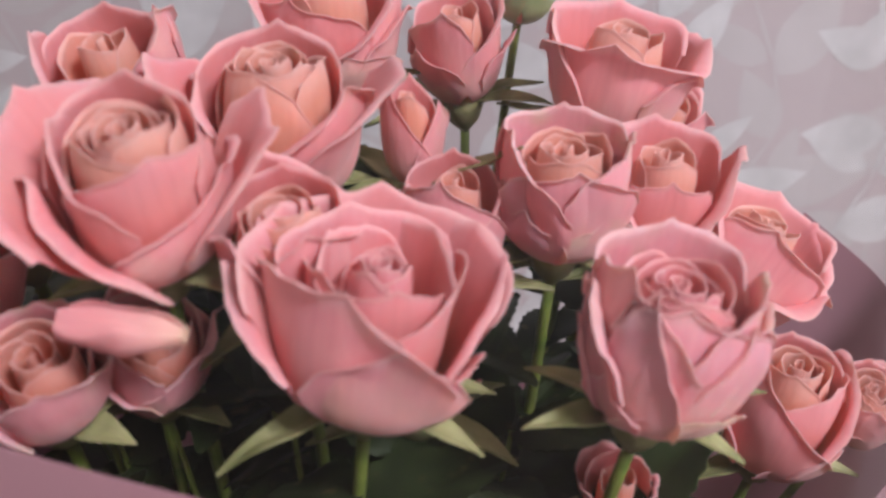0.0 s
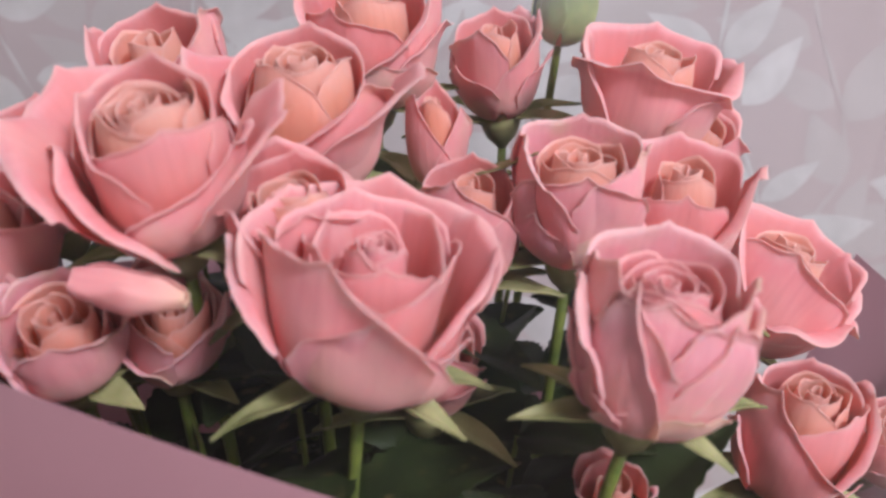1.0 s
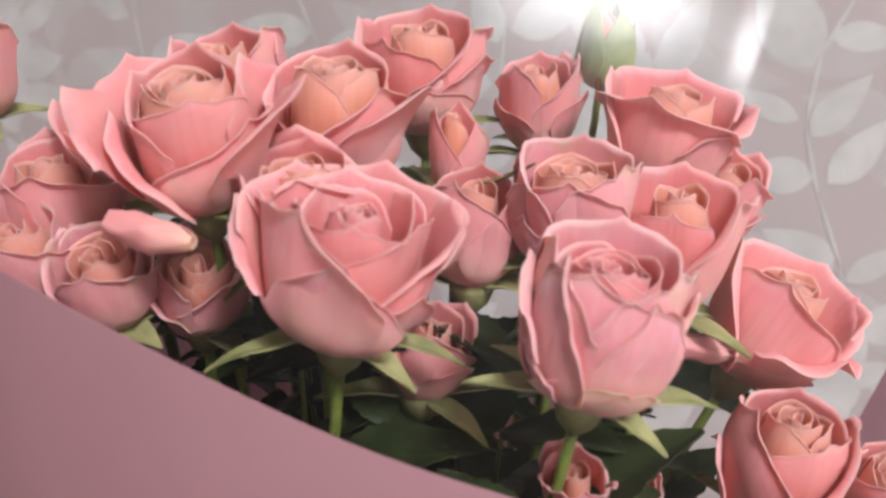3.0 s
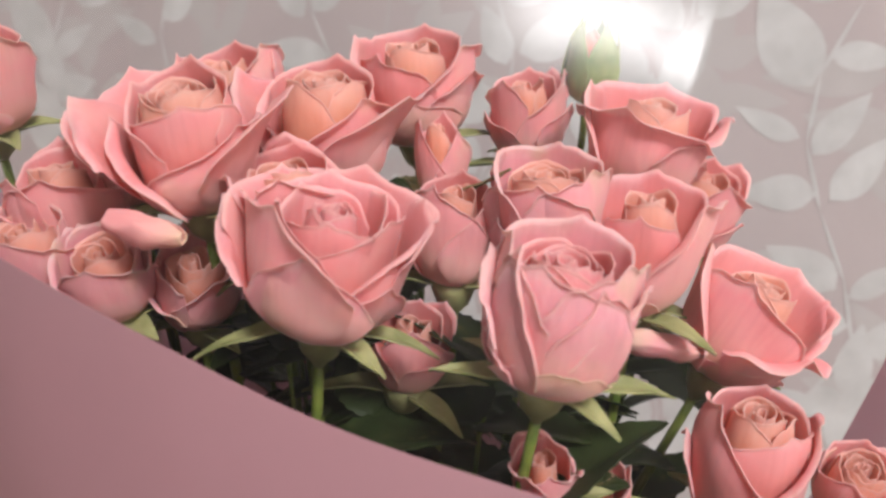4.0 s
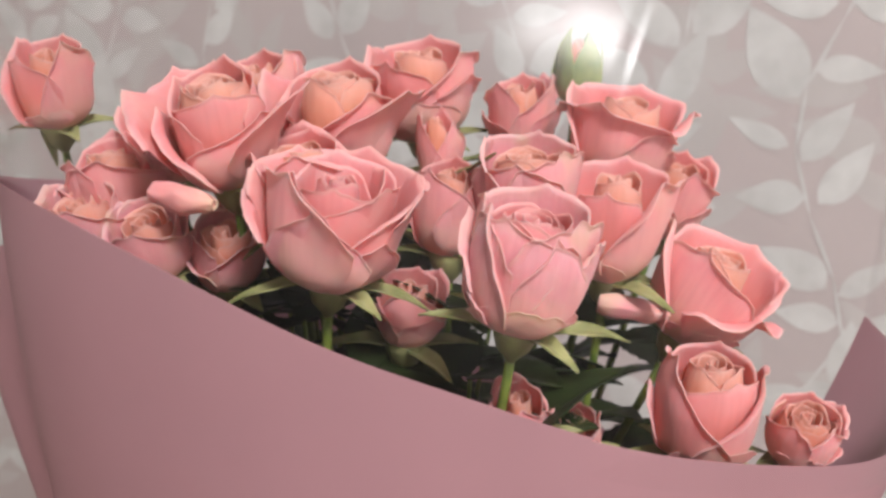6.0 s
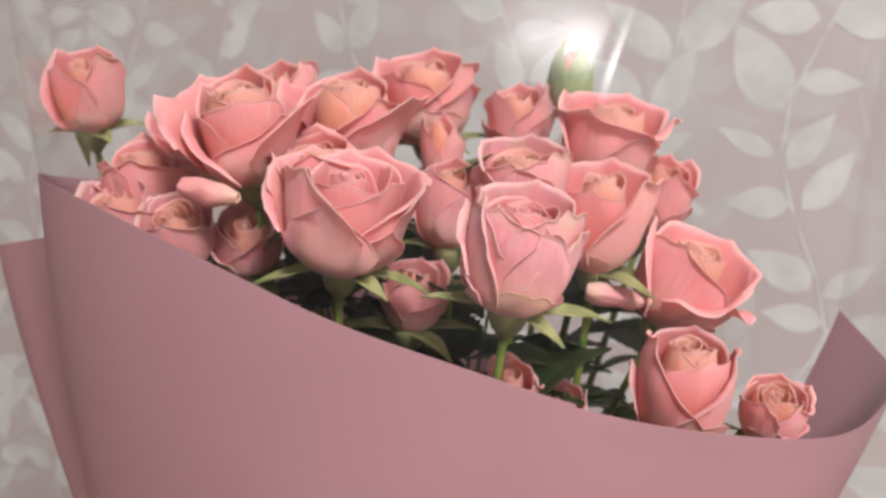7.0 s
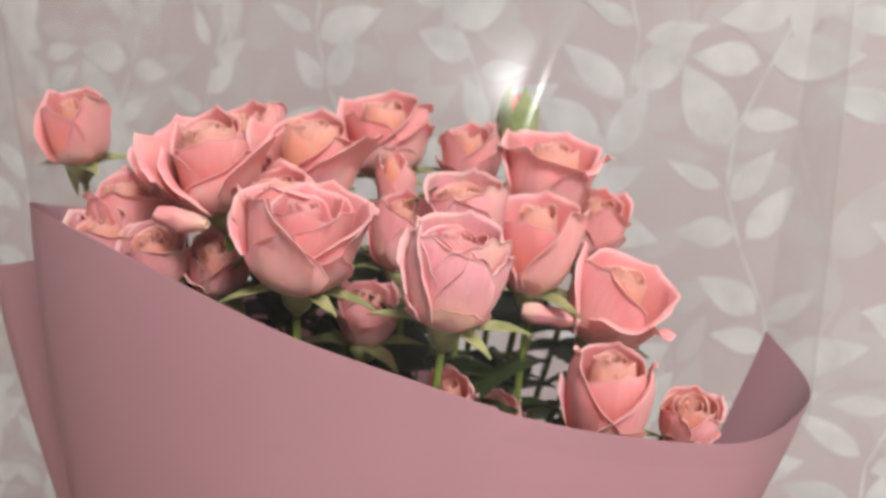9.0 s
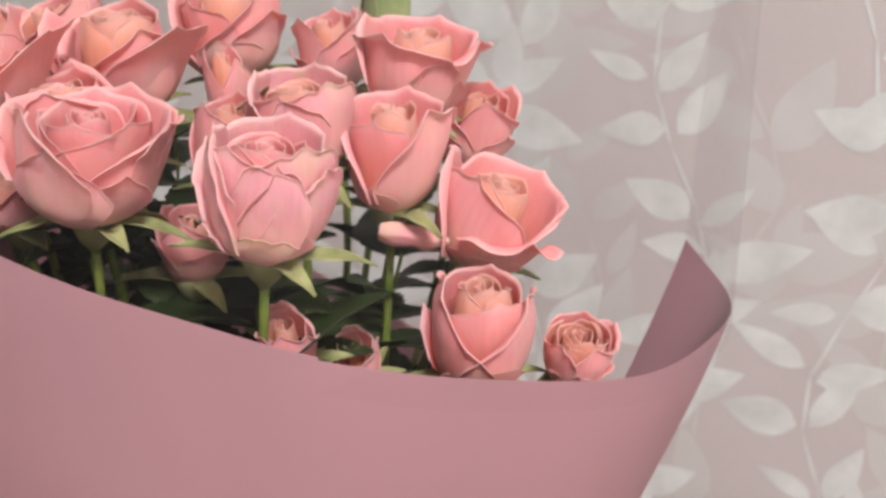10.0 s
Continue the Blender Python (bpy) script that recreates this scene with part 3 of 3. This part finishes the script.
left_bloom = rose((-0.066, 0.184, 0.466), (-0.03, -0.24, 0.96), 0.0192, 0.0430, [
    (90, 112, 0.80, 0.80, 1.02, 0.80, 0.0, -0.04, 0.05, 60), (300, 85, 0.78, 0.74, 0.86, 0.80, 0.1, -0.02, 0.04, 70), (200, 85, 0.84, 0.84, 0.92, 0.70, -0.2, 0.0, 0.05, 80),
    (328, 72, 0.98, 0.46, 0.66, 0.74, 0.35, 0.06, 0.09, 100), (240, 68, 1.04, 0.68, 0.74, 0.22, -0.5, 0.0, 0.14, 120),
    (150, 46, 1.16, 0.84, 0.96, 0.80, 0.0, 0.50, 0.08, 80), (190, 46, 1.20, 0.72, 0.98, 0.70, 0.0, 0.62, 0.13, 110), (2, 56, 1.16, 0.50, 0.92, 0.84, 0.05, 0.72, 0.06, 60)],
    OPEN, 12, hearts=11, heart_top=0.74, heart_high=0.92, leaves=16, turn=2.0)
rose((-0.044, 0.230, 0.464), (0.05, -0.12, 0.98), 0.0208, 0.0440, [
    (90, 112, 0.82, 0.82, 1.02, 0.82, 0.0, -0.04, 0.05, 60), (215, 70, 0.96, 0.74, 0.80, 0.50, -0.35, 0.04, 0.08, 95), (300, 68, 1.01, 0.40, 0.86, 0.82, 0.5, 0.0, 0.12, 115),
    (255, 52, 1.07, 0.58, 0.62, 0.20, -0.55, 0.04, 0.14, 115), (180, 46, 1.14, 0.74, 0.95, 0.70, 0.0, 0.42, 0.08, 70), (345, 58, 1.16, 0.56, 0.94, 0.86, 0.1, 0.48, 0.07, 80)],
    OPEN, 13, base=20, hearts=11, heart_top=0.74, heart_high=0.93, leaves=14, turn=1.1)
rose((0.051, 0.178, 0.431), (0.14, -0.06, 0.98), 0.0192, 0.0430, [
    (95, 85, 0.92, 0.96, 1.04, 0.94, 0.0, 0.03, 0.05, 70), (330, 62, 0.94, 0.88, 1.0, 0.95, 0.2, 0.04, 0.06, 90), (215, 60, 0.96, 0.96, 1.04, 0.80, -0.1, 0.04, 0.06, 90),
    (275, 62, 1.01, 0.92, 0.98, 0.80, -0.3, 0.0, 0.05, 70), (195, 42, 1.05, 0.80, 0.90, 0.55, -0.2, 0.14, 0.10, 110), (345, 50, 1.05, 0.55, 0.84, 0.80, 0.3, 0.16, 0.09, 100),
    (245, 34, 1.03, 0.94, 1.02, 0.30, -0.3, 0.0, 0.10, 110), (298, 36, 1.03, 0.36, 0.90, 0.86, 0.3, 0.04, 0.08, 100),
    (272, 60, 1.07, 0.28, 0.38, 0.40, 0.2, 0.02, 0.05, 50), (318, 42, 1.14, 0.30, 0.46, 0.30, 0.2, 0.40, 0.06, 60), (226, 32, 1.12, 0.36, 0.50, 0.26, -0.2, 0.10, 0.06, 60), (180, 36, 1.10, 0.40, 0.62, 0.30, -0.2, 0.30, 0.08, 80)],
    OLD, 14, hearts=11, heart_top=0.84, heart_high=0.93, cup_mat=WILTED, guard_mat=WILTED, heart_mat=PINK, leaves=10, rag=0.06, sepal_droop=0.5)
# the back row
rose((-0.037, 0.296, 0.471), (-0.05, -0.12, 0.98), 0.0215, 0.0430, [
    (90, 85, 0.92, 0.92, 1.0, 0.92, 0.0, 0.04, 0.05, 60), (250, 66, 0.86, 0.80, 0.86, 0.74, -0.2, 0.0, 0.05, 70), (205, 60, 1.0, 0.95, 1.0, 0.40, -0.3, 0.08, 0.10, 110),
    (322, 66, 1.02, 0.36, 0.92, 0.95, 0.4, 0.10, 0.12, 115), (285, 52, 1.08, 0.36, 0.50, 0.46, 0.1, 0.10, 0.06, 60), (345, 46, 1.12, 0.50, 0.72, 0.60, 0.2, 0.36, 0.08, 80)],
    HALF, 15, hearts=7, heart_top=0.66, leaves=7)
rose((0.056, 0.294, 0.457), (0.16, -0.02, 0.98), 0.0215, 0.0400, [
    (90, 85, 0.92, 0.94, 1.0, 0.94, 0.0, 0.08, 0.08, 100), (258, 74, 0.99, 0.82, 0.90, 0.80, -0.1, 0.04, 0.14, 120), (345, 60, 1.02, 0.64, 0.95, 0.92, 0.2, 0.20, 0.14, 115),
    (192, 50, 1.05, 0.90, 0.98, 0.50, -0.1, 0.10, 0.09, 80), (328, 46, 1.12, 0.34, 0.58, 0.40, 0.3, 0.62, 0.07, 70)],
    HALF, 16, hearts=6, heart_top=0.66, base=22, wide=0.05, leaves=7, turn=0.4)
rose((0.005, 0.314, 0.460), (-0.1, -0.08, 0.99), 0.0155, 0.036, loose_cup(17), HALF, 17, hearts=4, leaves=4)
rose((0.075, 0.312, 0.430), (0.25, -0.10, 0.96), 0.0165, 0.036, loose_cup(18), HALF, 18, hearts=4, leaves=7)
rose((-0.090, 0.248, 0.468), (-0.15, -0.20, 0.97), 0.0190, 0.038, loose_cup(19), HALF, 19, hearts=5, leaves=7)
# the right
v_bloom = rose((0.063, 0.250, 0.430), (0.06, -0.08, 0.99), 0.0182, 0.0440, [
    (90, 85, 0.95, 0.92, 1.0, 0.92, 0.0, 0.04, 0.06, 70), (268, 58, 0.84, 0.80, 0.86, 0.80, 0.0, -0.02, 0.03, 60), (214, 64, 1.0, 0.98, 1.0, 0.25, -0.2, 0.05, 0.10, 115),
    (323, 64, 1.02, 0.25, 1.0, 0.98, 0.2, 0.06, 0.13, 120), (268, 46, 1.06, 0.26, 0.32, 0.26, 0.0, 0.0, 0.04, 40), (250, 40, 1.12, 0.22, 0.40, 0.26, -0.2, 0.75, 0.06, 60)],
    HALF, 20, hearts=6, heart_top=0.62, heart_high=0.94, base=26, wide=0.08, leaves=10, turn=0.9)
rose((0.098, 0.265, 0.403), (0.42, 0.02, 0.90), 0.0215, 0.0420, [
    (70, 85, 0.92, 0.94, 1.0, 0.90, 0.0, 0.08, 0.07, 90), (262, 62, 0.95, 0.90, 0.95, 0.74, -0.2, 0.0, 0.07, 80), (20, 56, 0.99, 0.74, 0.95, 0.90, 0.2, 0.10, 0.10, 110),
    (318, 58, 1.05, 0.58, 0.70, 0.70, 0.1, 0.20, 0.26, 120), (208, 56, 1.04, 0.96, 1.0, 0.22, -0.2, 0.05, 0.12, 105), (292, 58, 1.12, 0.28, 0.38, 0.40, 0.3, 0.66, 0.05, 50)],
    OPEN, 21, hearts=7, heart_top=0.66, base=22, wide=0.10, leaves=10, turn=2.4)
rose((0.105, 0.232, 0.369), (0.10, -0.14, 0.98), 0.0190, 0.0410, [
    (90, 105, 0.80, 0.92, 1.04, 0.92, 0.0, -0.05, 0.05, 60), (300, 80, 0.80, 0.80, 0.94, 0.92, 0.2, -0.04, 0.04, 60), (228, 78, 0.98, 1.0, 1.04, 0.46, -0.25, -0.05, 0.07, 85),
    (334, 70, 1.02, 0.40, 0.95, 1.0, 0.4, -0.04, 0.10, 105), (285, 56, 1.05, 0.24, 0.40, 0.42, 0.1, 0.0, 0.04, 50), (190, 34, 1.08, 0.50, 0.72, 0.40, 0.0, 0.14, 0.08, 80)],
    HALF, 22, hearts=8, heart_top=0.66, heart_high=1.0, leaves=7, turn=1.7)
rose((0.139, 0.247, 0.360), (0.20, -0.25, 0.95), 0.0135, 0.027, loose_cup(23, 3), "small frilled coral rose beside the wrap's edge", 23, hearts=10, heart_top=0.85, heart_high=0.9, rag=0.14, leaves=4, sepal_len=0.010, calyx=0.005)
# the middle
rose((0.033, 0.234, 0.444), (0.04, -0.10, 0.99), 0.0185, 0.039, [
    (90, 85, 0.92, 0.94, 1.0, 0.94, 0.0, 0.0, 0.05, 70), (330, 66, 0.96, 0.84, 0.96, 0.92, 0.2, 0.0, 0.07, 90), (205, 66, 0.98, 0.95, 1.0, 0.70, -0.2, 0.02, 0.07, 90),
    (268, 62, 1.01, 0.78, 0.88, 0.76, 0.1, 0.0, 0.06, 80), (232, 44, 1.06, 0.42, 0.56, 0.36, 0.0, 0.04, 0.05, 60), (300, 44, 1.06, 0.36, 0.52, 0.40, 0.0, 0.04, 0.05, 60)],
    OLD, 24, hearts=9, heart_top=0.78, heart_high=0.88, cup_mat=WILTED, guard_mat=WILTED, rag=0.06, leaves=7)
rose((0.003, 0.232, 0.434), (0.0, -0.06, 0.99), 0.0140, 0.036, [
    (90, 90, 0.90, 0.86, 1.0, 0.86, 0.0, -0.06, 0.04, 50), (255, 78, 0.98, 0.84, 0.98, 0.70, -0.1, -0.08, 0.06, 80), (330, 62, 1.02, 0.50, 0.90, 0.86, 0.3, -0.04, 0.06, 80), (180, 50, 1.04, 0.70, 0.84, 0.50, 0.0, 0.0, 0.05, 70)],
    "tight pink rosebud with green sepals", 25, hearts=4, leaves=7, sepal_droop=0.2)
rose((-0.009, 0.250, 0.454), (-0.03, -0.05, 0.99), 0.0085, 0.031, [(90, 85, 0.80, 0.70, 1.0, 0.70, 0.0, -0.02, 0.05, 60), (245, 75, 0.98, 0.85, 0.98, 0.30, -0.3, 0.0, 0.06, 90), (325, 60, 1.04, 0.30, 0.86, 0.60, 0.2, 0.10, 0.08, 90)],
     "slim pink rosebud with pointed sepals", 26, hearts=3, leaves=4, sepal_droop=-0.3, sepal_len=0.03, calyx=0.006)
rose((-0.036, 0.190, 0.447), (-0.05, -0.22, 0.97), 0.0165, 0.034, loose_cup(27), OPEN, 27, hearts=8, heart_top=0.7, leaves=14)
rose((-0.005, 0.212, 0.398), (0.1, -0.10, 0.99), 0.0125, 0.028, loose_cup(28), "shaded coral rose tucked under larger blooms", 28, hearts=4, leaves=7)
# the left
rose((-0.171, 0.213, 0.474), (0.06, -0.22, 0.97), 0.0162, 0.036, [
    (90, 90, 0.92, 0.90, 1.0, 0.86, 0.0, 0.02, 0.05, 60), (262, 66, 0.86, 0.80, 0.90, 0.74, -0.1, 0.0, 0.05, 70), (204, 62, 1.0, 0.96, 1.0, 0.12, -0.45, 0.02, 0.10, 100),
    (338, 46, 1.04, 0.40, 1.10, 0.92, 0.0, 0.14, 0.08, 90), (290, 54, 1.07, 0.22, 0.34, 0.36, 0.2, 0.20, 0.05, 60)],
    HALF, 29, hearts=4, leaves=7, sepal_droop=1.5, sepal_len=0.017)
rose((-0.122, 0.192, 0.438), (-0.05, -0.16, 0.98), 0.0185, 0.036, loose_cup(30, 1), HALF, 30, hearts=6, heart_top=0.6, leaves=10, sepal_len=0.014)
rose((-0.118, 0.170, 0.428), (-0.05, -0.30, 0.95), 0.0160, 0.032, loose_cup(31, 1), OLD, 31, hearts=8, heart_top=0.75, heart_high=0.88, cup_mat=WILTED, guard_mat=WILTED, rag=0.07, leaves=10, sepal_len=0.013)
rose((-0.092, 0.173, 0.424), (0.05, -0.35, 0.93), 0.0145, 0.030, loose_cup(32, 1), OLD, 32, hearts=7, heart_top=0.75, heart_high=0.88, cup_mat=WILTED, guard_mat=WILTED, rag=0.07, leaves=14, sepal_droop=0.1, sepal_len=0.014)
rose((-0.072, 0.192, 0.418), (0.1, -0.30, 0.95), 0.0140, 0.030, loose_cup(36, 1), "crumpled coral rose shaded under larger blooms", 36, hearts=6, heart_top=0.75, heart_high=0.88, cup_mat=WILTED, guard_mat=WILTED, rag=0.07, leaves=6, sepal_len=0.014)
rose((-0.111, 0.210, 0.453), (-0.1, -0.18, 0.97), 0.0155, 0.034, loose_cup(33), HALF, 33, hearts=4, leaves=10)
# low small blooms behind the rim
rose((0.047, 0.190, 0.374), (0.0, -0.25, 0.96), 0.0095, 0.023, loose_cup(34, 1), SMALL, 34, hearts=5, rag=0.12, leaves=4, sepal_len=0.016, calyx=0.004)
rose((0.061, 0.215, 0.358), (0.0, -0.25, 0.96), 0.0095, 0.023, loose_cup(35, 1), SMALL, 35, hearts=5, rag=0.12, leaves=4, sepal_len=0.016, calyx=0.004)


# ---- green bud above the back row ----
def green_bud(center, axis, R, H, seed):
    rng = random.Random(seed)
    M = rose_frame(axis)
    foot = Vector(center) - Vector(axis).normalized() * H * 0.5
    ob = tagged(new("rose_bud"), "closed green rose bud on a thin stem", "rose bud", "roses of the bouquet")
    ob.matrix_world = Matrix.Translation(foot) @ M.to_4x4()
    inv = ob.matrix_world.inverted()
    for k in range(3):
        add_petal(ob, PEACH, rng.uniform(0, 9), az=k * 2.1, half=radians(75), R=R * 0.72, H=H * 0.94, left=0.8, right=0.8, flare=-0.16, lip=0.03, roll=10, spiral=0.1, phi0=20)
    for k in range(5):
        add_petal(ob, BUD, rng.uniform(0, 9), az=k * 2 * math.pi / 5 + 0.3, half=radians(42), R=R, H=H * rng.uniform(0.9, 1.12), left=0.55, right=0.55, flare=-0.10, lip=0.03, roll=10, spiral=0.06, phi0=15).name = "sepal"
    tie = Vector(WAIST)
    path = spline([tuple(foot), tuple(foot - Vector(axis).normalized() * 0.05), tuple(tie.lerp(foot, 0.5) + Vector((0.006, 0.01, 0))), tuple(tie), (tie.x, tie.y + 0.01, FLOOR_Z + 0.012)], 26)
    loc = np.array([tuple(inv @ Vector(p)) for p in path])
    part("stem", tube("stem", loc, np.linspace(0.0015, 0.0022, 26), STEM), ob)
    return ob


green_bud((0.028, 0.328, 0.482), (0.10, -0.05, 0.99), 0.0112, 0.031, 41)


# ---- leafy stems that fill the wrap ----
def leafy_stem(tip, seed):
    rng = random.Random(seed)
    ob = tagged(new("leafy_stem"), "dark green leafy rose stem between the flower stems, leaves darkened further for shade", "leafy stem", "leafy stems")
    tie = Vector(WAIST) + Vector((rng.uniform(-0.015, 0.015), rng.uniform(-0.015, 0.015), 0))
    tip = Vector(tip)
    mid = tie.lerp(tip, 0.55) + Vector((rng.uniform(-0.01, 0.01), rng.uniform(-0.005, 0.01), 0))
    path = spline([tuple(tip), tuple(mid), tuple(tie), (tie.x, tie.y, FLOOR_Z + 0.012)], 30)
    base = np.array((tie.x, tie.y, FLOOR_Z))
    ob.location = base
    stem = part("stem", tube("stem", path - base, np.linspace(0.0008, 0.0020, 30), STEM), ob)
    for k in range(16):
        q = path[min(13, k * 12 // 14)]
        a = k * 2.4 + rng.uniform(-0.4, 0.4)
        L = rng.uniform(0.030, 0.050)
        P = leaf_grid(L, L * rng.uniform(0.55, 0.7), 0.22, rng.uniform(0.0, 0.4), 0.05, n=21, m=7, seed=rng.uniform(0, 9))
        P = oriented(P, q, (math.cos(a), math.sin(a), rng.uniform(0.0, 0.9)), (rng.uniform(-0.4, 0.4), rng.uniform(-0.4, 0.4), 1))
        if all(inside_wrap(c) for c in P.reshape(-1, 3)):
            part("leaf", sheet("leaf", P - base, 0.0004, LEAF_SHADED), stem)


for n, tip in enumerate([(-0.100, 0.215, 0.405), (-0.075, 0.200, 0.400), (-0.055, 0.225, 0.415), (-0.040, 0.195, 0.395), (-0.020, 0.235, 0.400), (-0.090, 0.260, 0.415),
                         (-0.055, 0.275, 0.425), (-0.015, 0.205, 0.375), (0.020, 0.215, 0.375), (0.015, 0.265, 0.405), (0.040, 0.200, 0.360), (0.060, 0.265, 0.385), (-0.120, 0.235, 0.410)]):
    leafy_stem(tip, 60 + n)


# ---- loose rolled petals under the blooms ----
def rolled_petal(owner, start, end, radius, turn, seed, mat):
    """A guard petal rolled along its length into an open tube."""
    a, b = np.array(start), np.array(end)
    d = (b - a) / np.linalg.norm(b - a)
    side = np.cross(d, (0, 0, 1.0))
    side /= np.linalg.norm(side)
    up = np.cross(side, d)
    P, UV = np.zeros((20, 22, 3)), np.zeros((20, 22, 2))
    for i in range(20):
        s = i / 19
        r = radius * (0.75 + 0.35 * math.sin(math.pi * s ** 0.8)) * (1 + 0.15 * noise.noise(Vector((s * 4, seed, 0)))) * (1 - 0.6 * s ** 7)
        for j in range(22):
            w = radians(turn) + radians(285) * j / 21
            rr = r * (1 - 0.35 * j / 21)
            sway = 0.002 * noise.noise(Vector((s * 3, j * 0.2, seed)))
            P[i, j] = a + (b - a) * s + side * (rr * math.cos(w)) + up * (rr * math.sin(w) + sway)
            UV[i, j] = (j / 21, 0.80 - 0.74 * s ** 2)
    inv = owner.matrix_basis.inverted()
    P = np.array([[tuple(inv @ Vector(c)) for c in row] for row in P])
    part("petal", sheet("petal", P, 0.0005, mat, UV), owner, "rolled orange-pink petal with a cream tip")


rolled_petal(left_bloom, (-0.079, 0.162, 0.447), (-0.053, 0.160, 0.445), 0.0058, 165, 3.0, OUTER)
rolled_petal(v_bloom, (0.062, 0.240, 0.403), (0.088, 0.246, 0.399), 0.0050, 165, 7.0, WILTED)
